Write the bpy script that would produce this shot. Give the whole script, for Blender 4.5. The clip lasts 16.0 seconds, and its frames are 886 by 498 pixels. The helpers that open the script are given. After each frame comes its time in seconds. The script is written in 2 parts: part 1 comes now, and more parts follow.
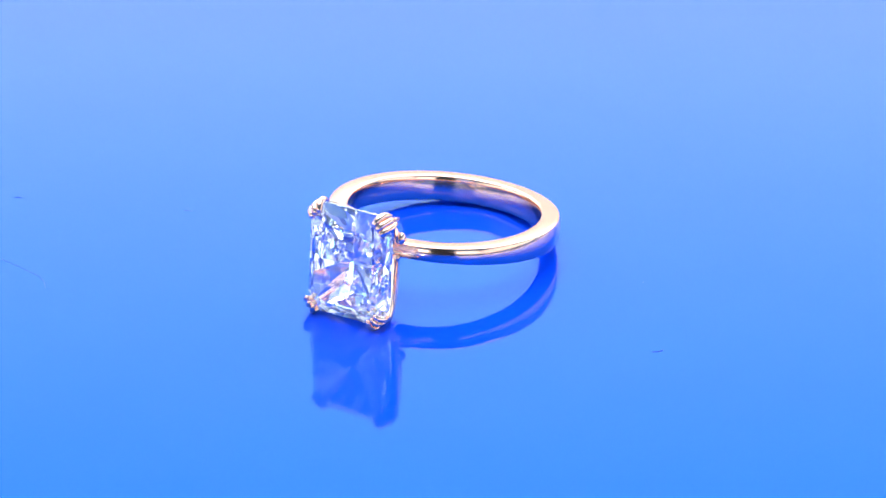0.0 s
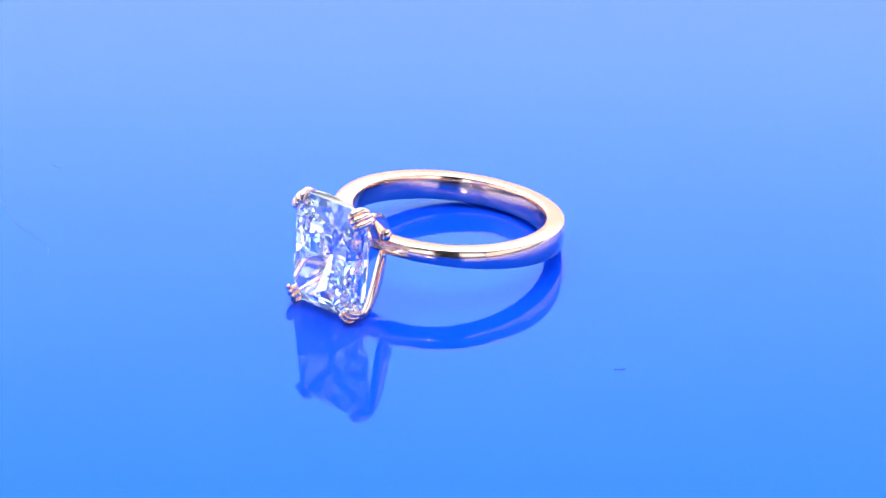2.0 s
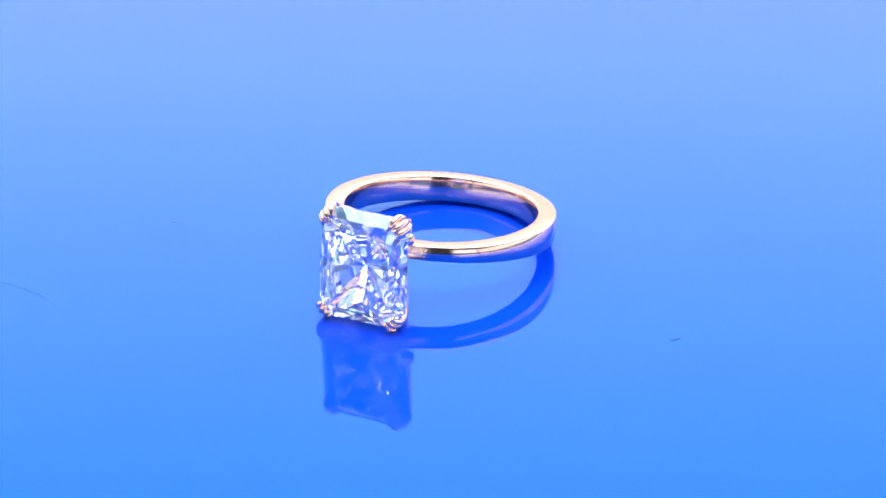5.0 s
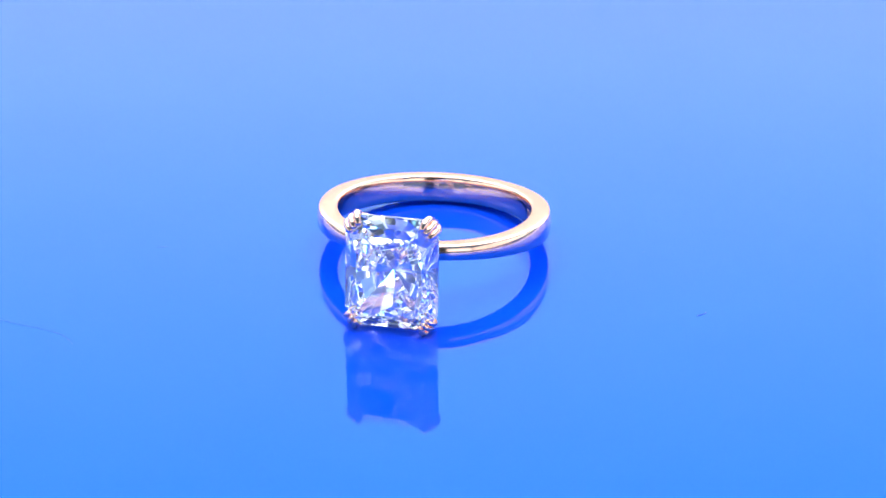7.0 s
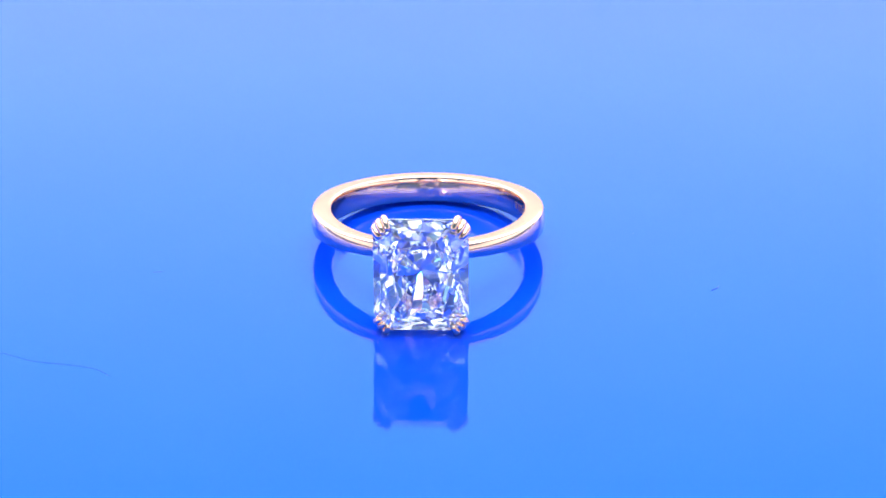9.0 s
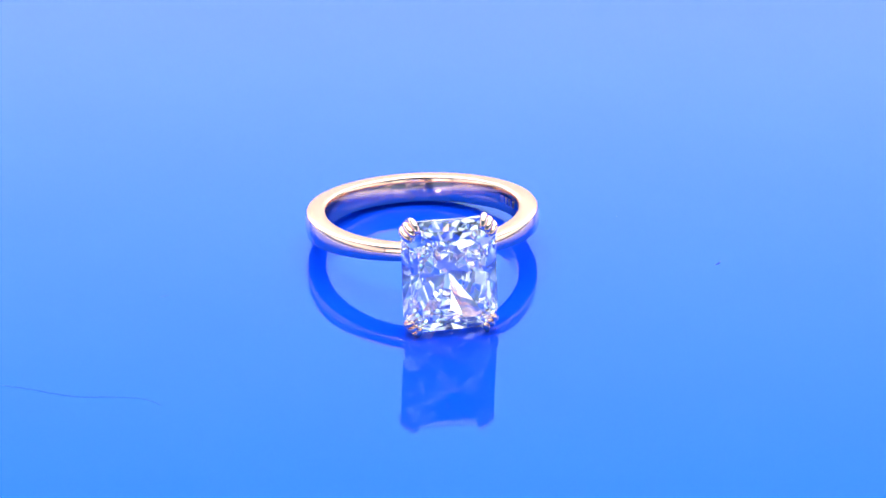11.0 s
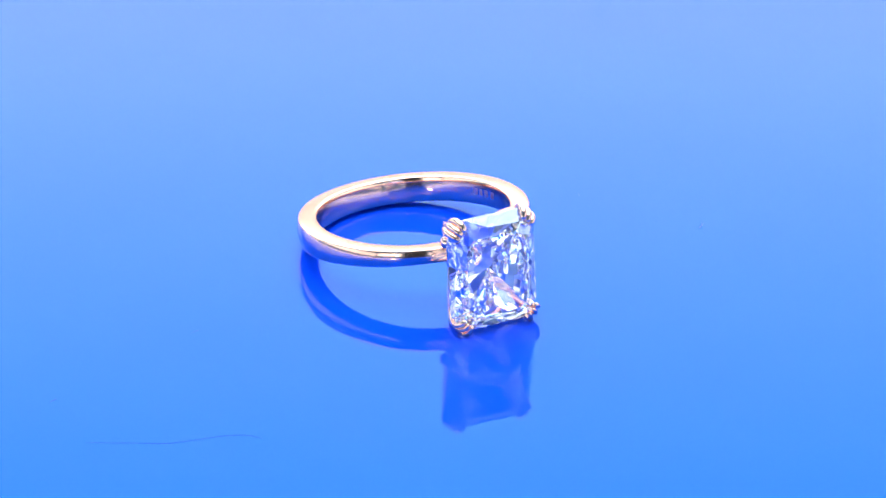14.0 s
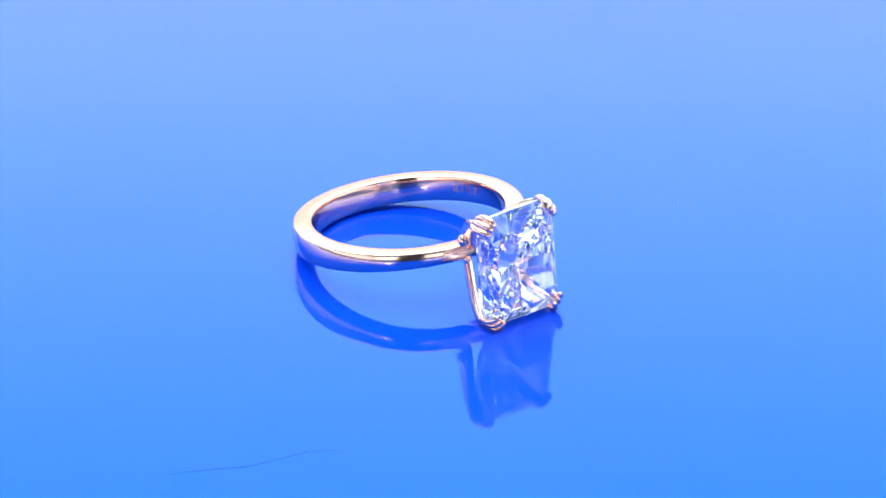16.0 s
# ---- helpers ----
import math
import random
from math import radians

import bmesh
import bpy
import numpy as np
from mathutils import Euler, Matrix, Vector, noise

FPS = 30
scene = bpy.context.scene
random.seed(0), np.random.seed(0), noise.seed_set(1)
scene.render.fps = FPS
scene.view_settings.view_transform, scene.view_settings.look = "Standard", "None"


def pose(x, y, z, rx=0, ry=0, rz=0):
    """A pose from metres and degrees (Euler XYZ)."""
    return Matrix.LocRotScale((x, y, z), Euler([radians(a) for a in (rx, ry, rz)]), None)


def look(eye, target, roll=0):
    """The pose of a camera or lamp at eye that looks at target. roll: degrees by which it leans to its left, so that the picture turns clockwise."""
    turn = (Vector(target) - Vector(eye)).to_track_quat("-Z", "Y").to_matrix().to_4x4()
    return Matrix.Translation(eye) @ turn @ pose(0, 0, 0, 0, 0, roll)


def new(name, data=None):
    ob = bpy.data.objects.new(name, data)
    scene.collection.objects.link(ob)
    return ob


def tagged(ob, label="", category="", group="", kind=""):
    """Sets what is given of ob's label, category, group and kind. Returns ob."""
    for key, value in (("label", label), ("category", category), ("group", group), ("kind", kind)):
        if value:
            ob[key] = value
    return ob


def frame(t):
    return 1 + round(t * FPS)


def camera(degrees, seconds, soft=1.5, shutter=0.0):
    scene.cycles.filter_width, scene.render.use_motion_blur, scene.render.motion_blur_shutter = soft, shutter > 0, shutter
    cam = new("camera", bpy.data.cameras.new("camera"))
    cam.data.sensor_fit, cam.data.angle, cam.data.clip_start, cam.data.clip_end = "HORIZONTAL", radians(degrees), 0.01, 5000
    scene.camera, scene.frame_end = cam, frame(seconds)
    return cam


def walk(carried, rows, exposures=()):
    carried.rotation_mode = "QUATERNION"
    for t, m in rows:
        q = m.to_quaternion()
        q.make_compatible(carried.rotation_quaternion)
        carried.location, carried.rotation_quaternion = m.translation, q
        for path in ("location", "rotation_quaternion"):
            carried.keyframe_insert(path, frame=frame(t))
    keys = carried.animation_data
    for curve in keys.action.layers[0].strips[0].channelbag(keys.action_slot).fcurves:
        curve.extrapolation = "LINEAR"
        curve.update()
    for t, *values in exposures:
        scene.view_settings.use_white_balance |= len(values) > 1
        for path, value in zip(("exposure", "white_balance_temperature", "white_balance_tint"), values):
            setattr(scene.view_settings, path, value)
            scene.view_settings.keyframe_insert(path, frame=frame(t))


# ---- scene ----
# ---------------------------------------------------------------- camera
# A macro lens 0.30 m from a ring that turns on a blue disc.
EYE = (0.0, -0.26692, 0.13745)
YAW, PITCH, ROLL = 0.0036, 0.4722, 0.24
AIM = (EYE[0] + math.sin(YAW) * math.cos(PITCH),
       EYE[1] + math.cos(YAW) * math.cos(PITCH),
       EYE[2] - math.sin(PITCH))
cam = camera(15.1, 16.0, soft=1.6)
walk(cam, [(0.0, look(EYE, AIM, ROLL)), (16.0, look(EYE, AIM, ROLL))],
     exposures=[(0.0, 0.0), (16.0, 0.0)])

# Turn of the disc, in seconds and degrees: it swings back, then creeps forward.
TURN = [(0.0, -31.3), (0.5, -34.2), (1.0, -37.15), (1.5, -39.9), (1.75, -41.1), (2.0, -41.65),
        (2.25, -41.0), (2.5, -39.75), (3.0, -36.9), (3.5, -34.0), (4.0, -31.1), (5.0, -25.2),
        (6.0, -19.25), (6.5, -16.25), (7.0, -13.45), (7.5, -10.6), (8.0, -7.75), (8.5, -4.9),
        (9.0, -2.0), (10.0, 3.6), (11.0, 8.9), (11.5, 11.65), (12.0, 14.45), (12.5, 17.25),
        (13.0, 20.1), (13.5, 23.0), (14.0, 25.9), (14.5, 28.7), (15.0, 31.55), (15.5, 34.4),
        (16.0, 37.2)]

# ---------------------------------------------------------------- world and light
# light bounces many times inside the cut stone
scene.cycles.max_bounces = scene.cycles.glossy_bounces = scene.cycles.transmission_bounces = 24

world = bpy.data.worlds.new("world")
scene.world = world
world.use_nodes = True
world.node_tree.nodes["Background"].inputs["Color"].default_value = (0.8, 0.88, 1.0, 1)
world.node_tree.nodes["Background"].inputs["Strength"].default_value = 0.05

TOP_LIGHT = 4.0         # overhead diffuser
BACK_LIGHT = 2.5        # added unseen panel behind the disc, its colours graded for the disc's reflection
SIDE_FILL = 0.85       # added unseen low panels along the sides, for what the gold reflects
FRONT_FILL = 1.25      # added unseen low panels at the front, beside the lens, to brighten the stone
SPOT_LIGHT = 40.0       # small lamp beside the lens


# ---------------------------------------------------------------- materials
def material(name):
    m = bpy.data.materials.new(name)
    m.use_nodes = True
    t = m.node_tree
    return m, t, t.nodes["Principled BSDF"]


def node(t, kind, **settings):
    n = t.nodes.new(kind)
    for key, value in settings.items():
        n.inputs[key.replace("_", " ")].default_value = value
    return n


def mottled(name, low, high, rough, metal=0.0, scale=400.0, bump=0.0, bump_scale=3000.0, ior=1.5, rough_spread=0.0):
    """A surface whose colour and gloss vary a little, with fine relief."""
    m, t, b = material(name)
    place = t.nodes.new("ShaderNodeTexCoord")
    n = node(t, "ShaderNodeTexNoise", Scale=scale, Detail=4.0)
    t.links.new(place.outputs["Object"], n.inputs["Vector"])
    ramp = t.nodes.new("ShaderNodeValToRGB")
    ramp.color_ramp.elements[0].position, ramp.color_ramp.elements[1].position = 0.3, 0.7
    ramp.color_ramp.elements[0].color, ramp.color_ramp.elements[1].color = (*low, 1), (*high, 1)
    t.links.new(n.outputs["Fac"], ramp.inputs["Fac"])
    t.links.new(ramp.outputs["Color"], b.inputs["Base Color"])
    b.inputs["Metallic"].default_value, b.inputs["IOR"].default_value = metal, ior
    spread = node(t, "ShaderNodeMapRange", To_Min=rough - rough_spread, To_Max=rough + rough_spread)
    t.links.new(n.outputs["Fac"], spread.inputs["Value"])
    t.links.new(spread.outputs["Result"], b.inputs["Roughness"])
    if bump:
        fine = node(t, "ShaderNodeTexNoise", Scale=bump_scale, Detail=3.0)
        t.links.new(place.outputs["Object"], fine.inputs["Vector"])
        relief = node(t, "ShaderNodeBump", Strength=bump, Distance=0.00002)
        t.links.new(fine.outputs["Fac"], relief.inputs["Height"])
        t.links.new(relief.outputs["Normal"], b.inputs["Normal"])
    return m


def glowing(name, colour, strength):
    m, t, b = material(name)
    b.inputs["Base Color"].default_value = (0.8, 0.8, 0.8, 1)
    b.inputs["Emission Color"].default_value = (*colour, 1)
    b.inputs["Emission Strength"].default_value = strength
    return m


def fading_glow(name, colour, strength):
    """Emission of the added low panels, faded towards the head to soften reflections in the gold; y runs up the panel.
    """
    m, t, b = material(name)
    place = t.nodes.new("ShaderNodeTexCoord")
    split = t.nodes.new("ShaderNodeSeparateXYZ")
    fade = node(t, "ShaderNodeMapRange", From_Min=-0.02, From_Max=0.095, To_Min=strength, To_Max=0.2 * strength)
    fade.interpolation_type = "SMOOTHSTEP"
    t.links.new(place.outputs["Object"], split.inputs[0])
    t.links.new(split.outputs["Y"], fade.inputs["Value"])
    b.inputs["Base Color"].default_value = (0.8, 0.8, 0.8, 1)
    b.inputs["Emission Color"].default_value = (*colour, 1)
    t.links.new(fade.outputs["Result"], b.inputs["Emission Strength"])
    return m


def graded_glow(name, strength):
    """Emission of the added back panel, dim and warm at its foot, blue-green above, graded to tint the disc's
    reflection; y runs up the panel.
    """
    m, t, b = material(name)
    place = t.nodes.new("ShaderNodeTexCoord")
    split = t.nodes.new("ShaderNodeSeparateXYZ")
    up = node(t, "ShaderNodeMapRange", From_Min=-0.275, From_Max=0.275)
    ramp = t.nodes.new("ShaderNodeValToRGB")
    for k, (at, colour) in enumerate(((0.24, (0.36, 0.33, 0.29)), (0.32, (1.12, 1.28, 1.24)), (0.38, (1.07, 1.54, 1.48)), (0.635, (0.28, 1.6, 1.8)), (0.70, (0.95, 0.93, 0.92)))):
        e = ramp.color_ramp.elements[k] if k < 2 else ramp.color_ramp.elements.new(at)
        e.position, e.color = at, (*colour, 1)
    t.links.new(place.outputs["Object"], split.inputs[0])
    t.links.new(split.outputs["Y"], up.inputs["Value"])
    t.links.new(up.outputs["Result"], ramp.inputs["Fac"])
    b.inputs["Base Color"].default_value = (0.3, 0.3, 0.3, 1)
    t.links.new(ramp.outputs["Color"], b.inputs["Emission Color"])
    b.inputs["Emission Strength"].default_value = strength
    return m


def gem(name):
    """Clear stone with strong refraction."""
    m = bpy.data.materials.new(name)
    m.use_nodes = True
    t = m.node_tree
    t.nodes.remove(t.nodes["Principled BSDF"])
    out = t.nodes["Material Output"]
    g = t.nodes.new("ShaderNodeBsdfGlass")
    g.inputs["Color"].default_value = (1, 1, 1, 1)
    g.inputs["Roughness"].default_value = 0.0
    g.inputs["IOR"].default_value = 2.417
    t.links.new(g.outputs[0], out.inputs["Surface"])
    return m


BLUE = mottled("blue_acrylic", (0.002, 0.070, 0.91), (0.003, 0.074, 0.94), 0.012, scale=60.0, ior=1.24, rough_spread=0.004)
GOLD = mottled("rose_gold", (0.94, 0.57, 0.415), (0.97, 0.61, 0.455), 0.12, metal=1.0, scale=900.0,
               bump=0.08, bump_scale=2500.0, rough_spread=0.02)
STAMP = mottled("stamped_gold", (0.7, 0.44, 0.33), (0.8, 0.5, 0.38), 0.35, metal=1.0, scale=3000.0)
DIAMOND = gem("diamond")
FIBRE = mottled("dark_fibre", (0.02, 0.06, 0.32), (0.03, 0.08, 0.4), 0.45, scale=2000.0)
FIBRE.node_tree.nodes["Principled BSDF"].inputs["Specular IOR Level"].default_value = 0.3
# tones of the unseen tent, set for what gold, stone and disc reflect
CLOTH = mottled("pale_blue_cloth", (0.36, 0.46, 0.66), (0.40, 0.50, 0.70), 0.8, scale=30.0, bump=0.2, bump_scale=900.0)
SLATE = mottled("slate_cloth", (0.15, 0.23, 0.34), (0.18, 0.26, 0.38), 0.8, scale=30.0, bump=0.2, bump_scale=900.0)
BLACK = mottled("black_cloth", (0.012, 0.012, 0.014), (0.02, 0.02, 0.022), 0.8, scale=30.0, bump=0.2, bump_scale=900.0)
GREY = mottled("grey_plastic", (0.16, 0.16, 0.17), (0.2, 0.2, 0.21), 0.4, scale=50.0)
TOP_GLOW = glowing("top_diffuser", (0.84, 1.0, 1.06), TOP_LIGHT)
SIDE_GLOW = fading_glow("side_fill_glow", (0.97, 0.95, 0.89), SIDE_FILL)
FRONT_GLOW = fading_glow("front_fill_glow", (0.95, 0.98, 0.95), FRONT_FILL)
BACK_GLOW = graded_glow("graded_back_glow", BACK_LIGHT)
SPOT_GLOW = glowing("lamp_lens", (1.0, 0.97, 0.92), SPOT_LIGHT)


# ---------------------------------------------------------------- helpers for meshes
def part(name, bm, mat, parent=None, label="", smooth=False, convex=False):
    """One bmesh as one mesh object, under a thing or a part."""
    me = bpy.data.meshes.new(name)
    if convex:
        middle = sum((v.co for v in bm.verts), Vector()) / len(bm.verts)
        bm.normal_update()
        bmesh.ops.reverse_faces(bm, faces=[f for f in bm.faces if f.normal.dot(f.calc_center_median() - middle) < 0])
    else:
        bmesh.ops.recalc_face_normals(bm, faces=bm.faces)
    for f in bm.faces:
        f.smooth = smooth
    bm.to_mesh(me)
    bm.free()
    me.materials.append(mat)
    ob = new(name, me)
    ob.parent = parent
    if label:
        tagged(ob, label)
    return ob


def box(x0, x1, y0, y1, z0, z1, bevel=0.0):
    bm = bmesh.new()
    bmesh.ops.create_cube(bm, size=1.0, matrix=Matrix.LocRotScale(
        ((x0 + x1) / 2, (y0 + y1) / 2, (z0 + z1) / 2), None, (x1 - x0, y1 - y0, z1 - z0)))
    if bevel:
        bmesh.ops.bevel(bm, geom=bm.edges[:], offset=bevel, segments=2, affect="EDGES")
    return bm


def lathe(profile, steps=96):
    """A solid of revolution about z from (radius, height) pairs; ends on the axis close it."""
    bm = bmesh.new()
    rings = []
    for r, z in profile:
        if r == 0:
            rings.append([bm.verts.new((0, 0, z))])
        else:
            rings.append([bm.verts.new((r * math.cos(2 * math.pi * i / steps), r * math.sin(2 * math.pi * i / steps), z))
                          for i in range(steps)])
    for a, b in zip(rings, rings[1:]):
        if len(a) == len(b) == 1:
            continue
        for i in range(steps):
            j = (i + 1) % steps
            if len(a) == 1:
                bm.faces.new((a[0], b[i], b[j]))
            elif len(b) == 1:
                bm.faces.new((a[i], a[j], b[0]))
            else:
                bm.faces.new((a[i], a[j], b[j], b[i]))
    return bm


def smooth_path(points, per=6):
    """Catmull-Rom through the points."""
    pts = [Vector(p) for p in points]
    ext = [2 * pts[0] - pts[1]] + pts + [2 * pts[-1] - pts[-2]]
    out = []
    for k in range(1, len(ext) - 2):
        a, b, c, d = ext[k - 1:k + 3]
        for i in range(per):
            s = i / per
            out.append(0.5 * (2 * b + (c - a) * s + (2 * a - 5 * b + 4 * c - d) * s * s + (3 * b - a - 3 * c + d) * s ** 3))
    return out + [pts[-1]]


def tube(bm, points, size, side=None, steps=12, per=6, round_ends=True):
    """A wire along points. size(s): (half width along side, half thickness) at s from 0 to 1."""
    path = smooth_path(points, per)
    n = len(path)
    rings = []
    ref = Vector(side) if side else Vector((0.31, 0.22, 0.92))
    for i, p in enumerate(path):
        way = (path[min(i + 1, n - 1)] - path[max(i - 1, 0)]).normalized()
        u = (ref - way * ref.dot(way)).normalized()
        v = way.cross(u)
        w, h = size(i / (n - 1))
        if round_ends and i in (0, n - 1):
            w, h = w * 0.72, h * 0.72
        rings.append([bm.verts.new(p + u * w * math.cos(2 * math.pi * k / steps) + v * h * math.sin(2 * math.pi * k / steps))
                      for k in range(steps)])
    for a, b in zip(rings, rings[1:]):
        for k in range(steps):
            j = (k + 1) % steps
            bm.faces.new((a[k], a[j], b[j], b[k]))
    for ring, p, q, flip in ((rings[0], path[0], path[1], True), (rings[-1], path[-1], path[-2], False)):
        w, h = size(0.0 if flip else 1.0)
        tip = bm.verts.new(p + (p - q).normalized() * (min(w, h) * 0.55 if round_ends else 0.0))
        for k in range(steps):
            j = (k + 1) % steps
            bm.faces.new((tip, ring[j], ring[k]) if flip else (tip, ring[k], ring[j]))
    return bm


def ball(radius, at, squash=(1, 1, 1)):
    bm = bmesh.new()
    bmesh.ops.create_uvsphere(bm, u_segments=18, v_segments=12, radius=radius,
                              matrix=Matrix.LocRotScale(at, None, squash))
    return bm


MM = 0.001

# ---------------------------------------------------------------- an assumed, unseen light tent
# Added to close the space; its tones shape the reflections.
X0, X1, Y0, Y1, Z0, Z1 = -0.45, 0.45, -0.60, 0.50, -0.036, 0.62


def tent():
    tagged(part("floor", box(X0 - 0.02, X1 + 0.02, Y0 - 0.02, Y1 + 0.02, Z0 - 0.02, Z0), CLOTH),
           "pale blue cloth base of an added, unseen light tent", "floor", kind="structure")
    tagged(part("wall_west", box(X0 - 0.02, X0, Y0, Y1, Z0, Z1), SLATE), "slate blue cloth side of an added, unseen light tent", "wall", kind="structure")
    tagged(part("wall_east", box(X1, X1 + 0.02, Y0, Y1, Z0, Z1), SLATE), "slate blue cloth side of an added, unseen light tent", "wall", kind="structure")
    tagged(part("wall_north", box(X0 - 0.02, X1 + 0.02, Y1, Y1 + 0.02, Z0, Z1), CLOTH), "pale blue cloth back of an added, unseen light tent", "wall", kind="structure")
    # the side behind the camera: slate cloth, black strip added to darken the ring's reflection
    tagged(part("wall_south_1", box(X0 - 0.02, -0.12, Y0 - 0.02, Y0, Z0, Z1), SLATE), "slate blue cloth front of an added, unseen light tent", "wall", kind="structure")
    tagged(part("wall_south_2", box(0.12, X1 + 0.02, Y0 - 0.02, Y0, Z0, Z1), SLATE), "slate blue cloth front of an added, unseen light tent", "wall", kind="structure")
    tagged(part("wall_south_3", box(-0.12, 0.12, Y0 - 0.02, Y0, Z0, Z1), BLACK), "unseen black panel at the front, added for the ring's dark reflection", "wall", kind="structure")
    tagged(part("ceiling", box(X0 - 0.02, X1 + 0.02, Y0 - 0.02, Y1 + 0.02, Z1, Z1 + 0.02), SLATE), "slate blue cloth roof of an added, unseen light tent", "ceiling", kind="structure")


def panel(name, w, h, m, glow, label):
    """A flat light panel that shines along its own -z."""
    root = new(name)
    root.matrix_world = m
    part("diffuser", box(-w / 2, w / 2, -h / 2, h / 2, -0.004, 0.004), glow, root, "glowing white diffuser")
    part("housing", box(-w / 2 - 0.01, w / 2 + 0.01, -h / 2 - 0.01, h / 2 + 0.01, 0.0045, 0.016, 0.002), GREY, root)
    return tagged(root, label, "light panel", "light panels of the tent")


tent()
panel("overhead_light_panel", 0.80, 0.60, pose(0, 0.15, Z1 - 0.018), TOP_GLOW, "large white overhead light panel under the tent's roof")
# unseen back panel, added so that the disc mirrors a colour gradient
panel("graded_back_panel", 0.80, 0.55, look((0, Y1 - 0.018, 0.26), (0, -1, 0.26)), BACK_GLOW, "unseen panel behind the disc, its glow graded for the disc's reflection")
# unseen fill panels, added to brighten what gold and stone reflect
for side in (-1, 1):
    panel("side_fill_panel", 0.98, 0.19, look((side * (X1 - 0.018), -0.06, 0.12), (0, -0.06, 0.12)), SIDE_GLOW, "unseen long low glowing panel at the side, added for the gold's reflections")
    panel("front_fill_panel", 0.28, 0.19, look((side * 0.28, Y0 + 0.018, 0.15), (side * 0.28, 0, 0.15)), FRONT_GLOW, "unseen low glowing panel at the front, added to brighten gold and stone")


def lamp():
    root = new("spot_lamp")
    root.matrix_world = look((-0.185, -0.54, 0.125), (0, 0, 0))
    part("bulb", lathe([(0, -0.010), (0.013, -0.008), (0.018, 0.0), (0.018, 0.003), (0, 0.003)], 32), SPOT_GLOW, root, "glowing round lens")
    part("shade", lathe([(0.0185, -0.012), (0.022, -0.013), (0.024, 0.03), (0.0, 0.034), (0, 0.004), (0.0185, 0.004), (0.0185, -0.012)], 32), GREY, root)
    part("arm", lathe([(0, 0.033), (0.004, 0.033), (0.004, 0.042), (0, 0.042)], 16), GREY, root)
    return tagged(root, "small bright round lamp on a short grey arm", "lamp")


lamp()

# ---------------------------------------------------------------- the turning disc
RADIUS = 0.17
base = tagged(new("turntable_base"), "grey plastic base of a turntable under the disc", "turntable")
part("drum", lathe([(0, Z0), (0.11, Z0), (0.112, Z0 + 0.002), (0.112, -0.012), (0.109, -0.010), (0, -0.010)]), GREY, base)
part("spindle", lathe([(0, -0.0105), (0.02, -0.0105), (0.02, -0.006), (0, -0.006)], 32), GREY, base)

disc = part("blue_disc", lathe([(0, -0.006), (RADIUS - 0.001, -0.006), (RADIUS, -0.005), (RADIUS, -0.001), (RADIUS - 0.001, 0), (0, 0)], 192), BLUE)
tagged(disc, "glossy bright blue acrylic disc that turns slowly", "turntable disc")

# ---------------------------------------------------------------- the ring
# In the ring's own space the finger goes along z and the stone looks along -y.
RI, RO, WIDE = 8.64, 10.58, 2.40
STONE_Y, STONE_Z, HALF_W, HALF_L = -15.70, -0.22, 4.10, 5.05
LEAN = 2.7
RING_AT = (-0.485 * MM, 2.765 * MM, 2.90 * MM)
RING_TILT, RING_ROLL = -9.05, -0.7

ring = tagged(new("diamond_ring"), "polished rose gold solitaire ring with a large clear rectangular diamond", "ring")


def band_profile(ri, ro, inner, outer):
    """Section of the band: a little domed inside and outside, nearly flat rims, small round corners; (radius, z) all round.
    inner, outer: half its width at the inside and at the outside."""
    c, dome_in, dome_out = 0.10 * MM, 0.085 * inner, 0.15 * outer
    out = []
    top_out, top_in = ro - dome_out - c * 0.35, ri + dome_in + c * 0.35
    for k in range(9):                                   # outside, upwards
        z = -1 + 2 * k / 8
        out.append((ro - dome_out * z * z, z * (outer - c)))

    def rim(s, up):
        w = outer + (inner - outer) * s + 0.015 * MM * (1 - (2 * s - 1) ** 2)
        return (top_out - c * 0.7 - (top_out - top_in - c * 1.4) * s, up * w)
    out.append((top_out, outer - c * 0.28))
    out += [rim(k / 4, 1) for k in range(5)]             # upper rim, inwards
    out.append((top_in, inner - c * 0.28))
    for k in range(9):                                   # inside, downwards
        z = 1 - 2 * k / 8
        out.append((ri + dome_in * z * z, z * (inner - c)))
    out.append((top_in, -inner + c * 0.28))
    out += [rim(1 - k / 4, -1) for k in range(5)]        # lower rim, outwards
    out.append((top_out, -outer + c * 0.28))
    return out


def shank():
    """A slim band with a flat rim, softly domed outside, that narrows towards the head."""
    bm = bmesh.new()
    rounds = 240
    rings = []
    for i in range(rounds):
        a = 2 * math.pi * i / rounds
        away = abs((a + math.pi / 2 + math.pi) % (2 * math.pi) - math.pi) / math.pi   # 0 at the stone, 1 at the back
        s = min(1.0, max(0.0, (away - 0.05) / 0.65))
        s = s * s * (3 - 2 * s)
        inner = (0.66 + (WIDE / 2 - 0.66) * s) * MM
        outer = (0.66 + (WIDE / 2 - 0.66) * s) * MM
        ro = RO * MM
        ri = RI * MM
        loop = [bm.verts.new((r * math.cos(a), r * math.sin(a), z)) for r, z in band_profile(ri, ro, inner, outer)]
        steps = len(loop)
        rings.append(loop)
    for a, b in zip(rings, rings[1:] + rings[:1]):
        for k in range(steps):
            j = (k + 1) % steps
            bm.faces.new((a[k], a[j], b[j], b[k]))
    return part("shank", bm, GOLD, ring, "polished rose gold band", smooth=True)


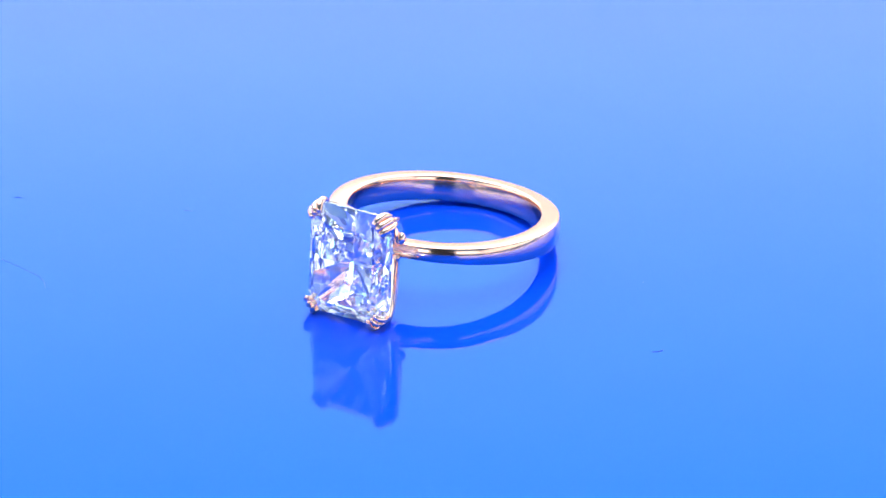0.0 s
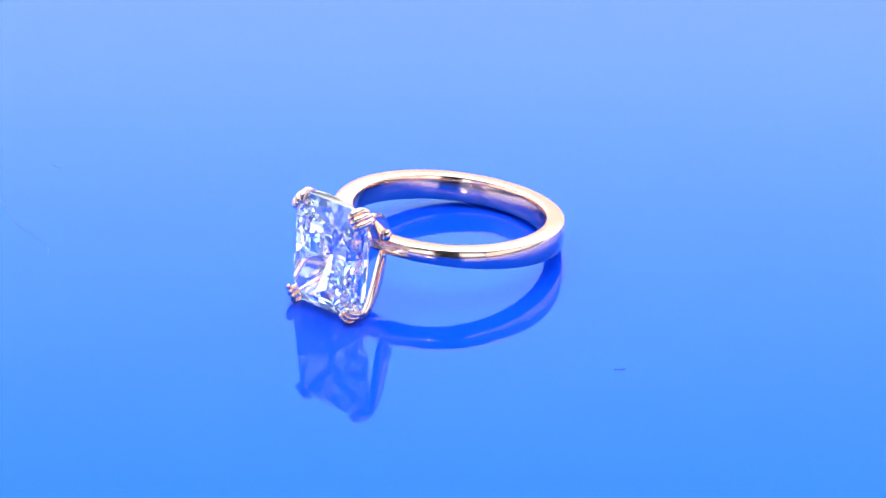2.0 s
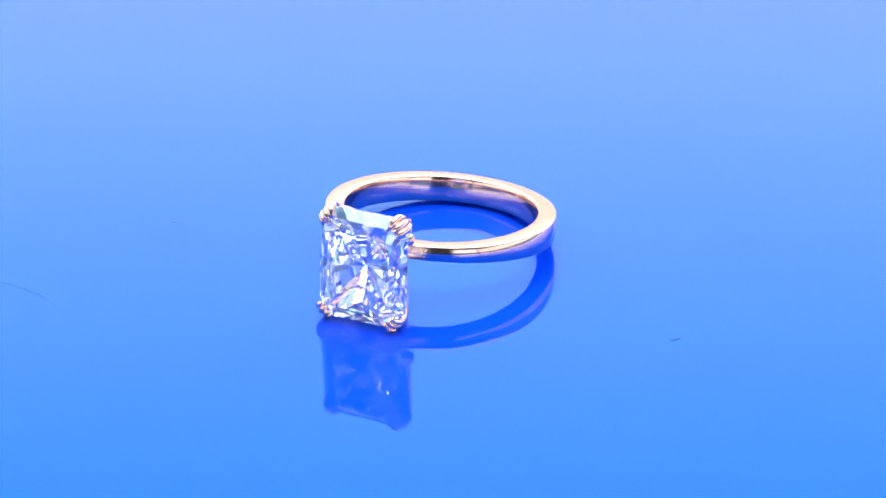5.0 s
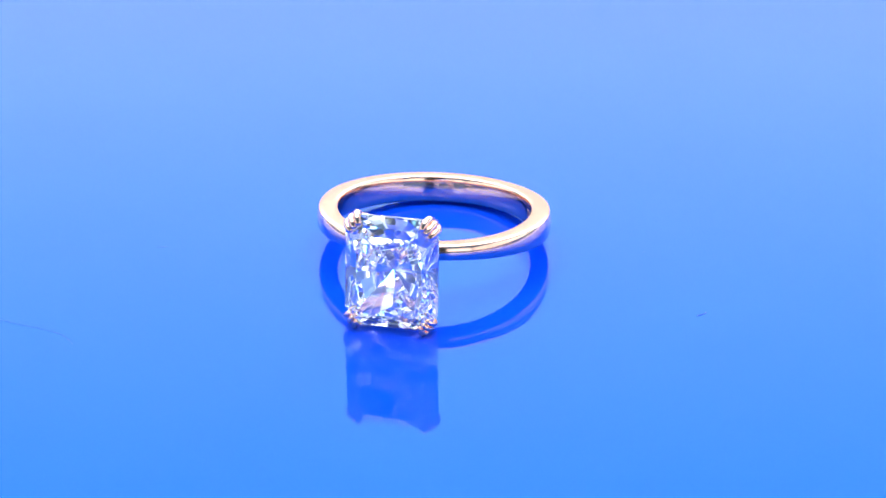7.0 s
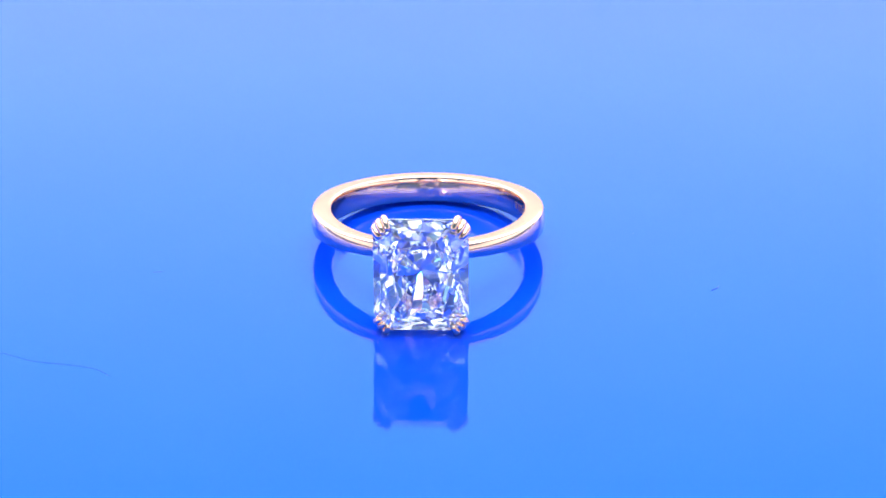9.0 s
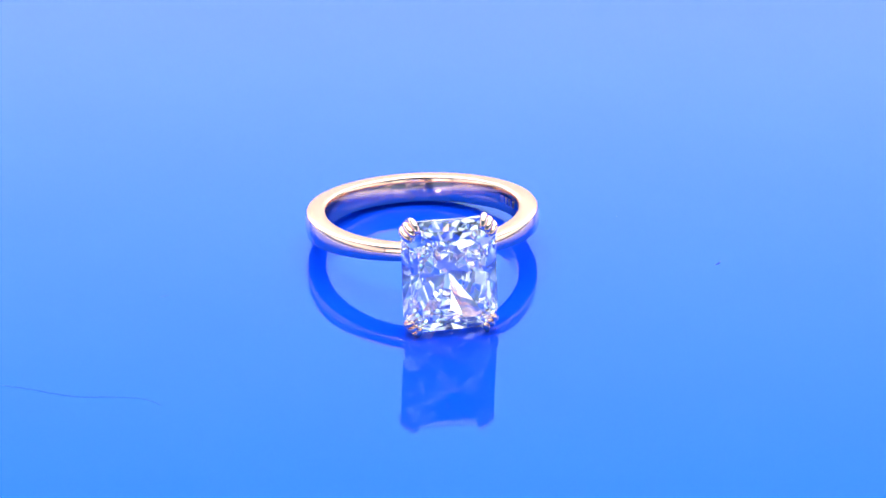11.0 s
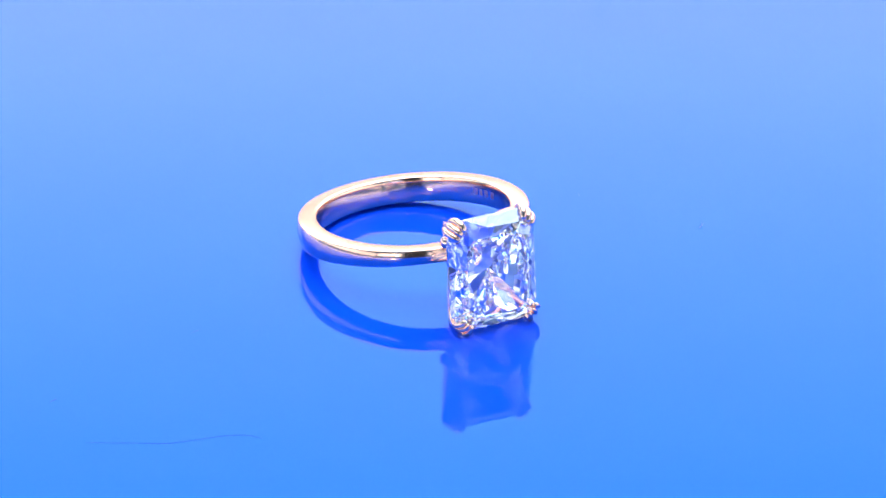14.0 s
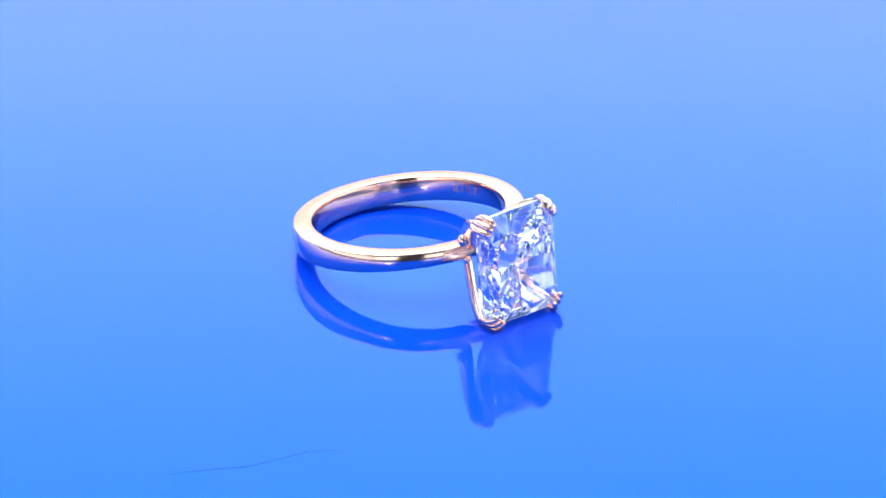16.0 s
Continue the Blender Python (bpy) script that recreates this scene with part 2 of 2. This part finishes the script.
def hallmark(parent, angle, length, height):
    """A tiny stamped bar on the inside of the band."""
    bm = box(-length / 2, length / 2, -0.004 * MM, 0.02 * MM, -height / 2, height / 2)
    r = (RI - 0.005) * MM
    bm.transform(pose(r * math.cos(radians(angle)), r * math.sin(radians(angle)), 0.1 * MM, 0, 0, angle - 90))
    return part("hallmark", bm, STAMP, parent, "stamped mark")


def bent_facets(rows):
    """A convex solid cut from a block by planes: (normal, distance)."""
    bm = bmesh.new()
    bmesh.ops.create_cube(bm, size=30.0)
    for n, dist in rows:
        n = Vector(n)
        size = n.length
        n = n / size
        cut = bmesh.ops.bisect_plane(bm, geom=bm.verts[:] + bm.edges[:] + bm.faces[:], plane_co=n * (dist / size),
                                     plane_no=n, clear_outer=True, dist=1e-5)
        edges = [e for e in cut["geom_cut"] if isinstance(e, bmesh.types.BMEdge)]
        if len(edges) >= 3:
            bmesh.ops.holes_fill(bm, edges=edges)
    return bm


def stone():
    """Radiant cut: a cut-cornered rectangle, stepped crown, brilliant pavilion. u, v across, w outwards, in mm."""
    rng = random.Random(5)
    rows = []
    CORNER = 1.20

    def reach(azimuth):
        """Distance of the unit outline's outermost point along that azimuth."""
        a = radians(min(azimuth % 90, 90 - azimuth % 90))
        return math.cos(a) + (CORNER * math.sqrt(2) - 1) * math.sin(a)

    MEAN = 4.45

    def facet(azimuth, share, height, slope):
        """The plane that faces that azimuth, at that share of the outline's reach and that height, and dips by slope degrees from the table."""
        a = radians(azimuth)
        nw = math.copysign(1 / (math.tan(radians(abs(slope))) * MEAN), slope) if abs(slope) < 89 else 0.0
        rows.append(((math.cos(a) / HALF_W, math.sin(a) / HALF_L, nw), share * reach(azimuth) + nw * height))

    def tier(share, height, slope, azimuths, loose=0.0):
        for k in range(4):
            for a in azimuths:
                for s in ((1,) if a in (0, 45) else (1, -1)):
                    facet(90 * k + s * a + rng.uniform(-loose, loose) * 2, share, height, slope + rng.uniform(-loose, loose))

    for k in range(8):                                   # girdle
        facet(45 * k, 1.0, 0, 90)
    rows.append(((0, 0, 1), 1.25))                       # table
    tier(1.0, 0.12, 44, (0, 45))                         # crown
    tier(0.965, 0.28, 41, (10, 33), 0.8)
    tier(0.90, 0.60, 36, (0, 22, 45), 0.6)
    tier(0.81, 0.95, 28, (12, 33), 0.6)
    # the pavilion: steep near the girdle, then broad facets that run to the culet
    height, share = -0.12, 1.0

    def dip(q):
        return 35.2 + 1.3 * q if q < 0.80 else 36.2 + 18 * ((q - 0.80) / 0.20) ** 0.6

    for q, azimuths, loose in ((0.985, (0, 45), 1.0), (0.945, (8, 24, 38), 2.5), (0.90, (15, 31, 43), 2.5), (0.85, (6, 22, 36), 2.4),
                               (0.78, (12, 28, 45), 1.8), (0.64, (10, 33), 0.7), (0.38, (24,), 0.4)):
        while share > q:
            share -= 0.005
            height -= 0.005 * MEAN * math.tan(radians(dip(share)))
        tier(q, height, -dip(q), azimuths, loose)
    bm = bent_facets(rows)
    # u along x, v along z, w along -y; the stone leans forward a little in its claws
    turn = Matrix(((1, 0, 0, 0), (0, 0, -1, 0), (0, 1, 0, 0), (0, 0, 0, 1)))
    bm.transform(Matrix.Translation((0, STONE_Y * MM, STONE_Z * MM)) @ Matrix.Rotation(radians(LEAN), 4, "X") @ turn @ Matrix.Scale(MM, 4))
    return part("diamond", bm, DIAMOND, ring, "clear faceted radiant-cut diamond", convex=True)


def head():
    """Four flat prongs that spring from the band, each ending in three small claws over a corner of the stone."""
    for sz in (1, -1):
        for sx in (-1, 1):
            def at(x, y, z):
                return (sx * x * MM, (y + (0.3 if y < -11 else 0.0)) * MM, (STONE_Z + sz * z) * MM)
            bm = bmesh.new()
            if sz > 0:
                line = [at(1.0, -9.8, 0.6), at(1.75, -11.5, 1.8), at(2.75, -13.5, 3.3), at(3.42, -14.9, 4.2), at(3.55, -15.6, 4.4)]
            else:
                line = [at(1.0, -9.8, 0.4), at(1.9, -11.45, 1.9), at(2.9, -13.25, 3.45), at(3.5, -14.7, 4.38), at(3.55, -15.6, 4.5)]
            wide, thick = (4.3, 0.38) if sz > 0 else (2.2, 0.29)
            tube(bm, line, lambda s: ((0.50 + wide * s * (1 - s) ** 2 - 0.17 * s) * MM, (thick - 0.09 * s * (thick > 0.3)) * MM), side=(0, 0.75, sz * 0.65), steps=14)
            prong = part("prong", bm, GOLD, ring, smooth=True)
            for tip in (((3.25, -15.2, 4.7), (3.15, -16.1, 5.05), (2.98, -16.85, 4.85), (2.8, -17.1, 4.3)),
                        ((3.5, -15.2, 4.5), (3.62, -16.1, 4.65), (3.42, -16.9, 4.45), (3.12, -17.12, 4.0)),
                        ((3.72, -15.2, 4.25), (3.95, -16.1, 4.2), (3.76, -16.85, 4.0), (3.4, -17.1, 3.65))):
                bm = bmesh.new()
                girth = 0.35 if sz > 0 else 0.24
                low = 0.1 if sz < 0 and tip[0][0] == 3.25 else 0.0          # the lower outer claws carry the head
                tip = [(x, y, z + low * (0.5, 1, 0.7, 0)[k]) for k, (x, y, z) in enumerate(tip)]
                tube(bm, [at(*p) for p in tip], lambda s: ((girth - 0.03 * s) * MM, (girth - 0.03 * s) * MM), steps=14)
                part("claw", bm, GOLD, prong, "rounded gold claw tip", smooth=True)
            part("bead", ball(0.58 * MM if sz > 0 else 0.36 * MM, (sx * (1.85 if sz > 0 else 1.5) * MM, (-10.75 if sz > 0 else -10.45) * MM, (1.25 if sz > 0 else -0.7) * MM)),
                 GOLD, ring, smooth=True)


band = shank()
for angle, length, height in ((24, 0.5, 0.6), (19.5, 0.3, 0.6), (15, 0.45, 0.6), (9, 0.4, 0.6)):
    hallmark(band, angle, length * MM, height * MM)
head()
stone()

# ---------------------------------------------------------------- hair and lint on the disc
fibres = []


def fibre(name, points, radius, label, mat=FIBRE, raised=0.0):
    """A thin thread that lies on the disc; points in mm on the disc."""
    bm = bmesh.new()
    r = radius * MM
    tube(bm, [(x * MM, y * MM, r + raised * MM * h) for x, y, h in points], lambda s: (r, r), steps=6, per=5)
    ob = part(name, bm, mat, smooth=True)
    tagged(ob, label, name.replace("_", " "), "lint on the disc" if name == "lint" else "")
    fibres.append(ob)
    return ob


fibre("hair", [(-39.5, -17.0, 0), (-36.2, -18.6, 0), (-33.5, -19.98, 0), (-31.06, -20.45, 0), (-28.7, -20.9, 0), (-27.35, -21.45, 0), (-26.23, -22.55, 0)],
      0.0115, "fine dark hair lying curved on the blue disc")
fibre("lint", [(24.85, -4.85, 0), (25.15, -4.6, 0), (25.35, -4.45, 0), (25.55, -4.05, 0)], 0.03, "short dark thread of lint on the blue disc")
fibre("lint", [(-24.8, -3.5, 0), (-24.4, -3.3, 0), (-23.9, -3.18, 0)], 0.016, "short dark thread of lint on the blue disc")
fibre("lint", [(-39.8, -9.5, 0), (-39.4, -9.3, 0), (-39.1, -9.25, 0)], 0.024, "short dark thread of lint on the blue disc")
fibre("dust_speck", [(18.1, 6.0, 0), (18.2, 6.1, 0), (18.25, 6.25, 0)], 0.009, "tiny dark speck of dust on the blue disc")


# ---------------------------------------------------------------- what turns
def motions():
    turns = [(t, Matrix.Rotation(radians(a), 4, "Z")) for t, a in TURN]
    walk(disc, turns)
    for ob in fibres:
        walk(ob, turns)
    walk(ring, [(t, m @ pose(*RING_AT, RING_TILT, RING_ROLL)) for t, m in turns])


motions()
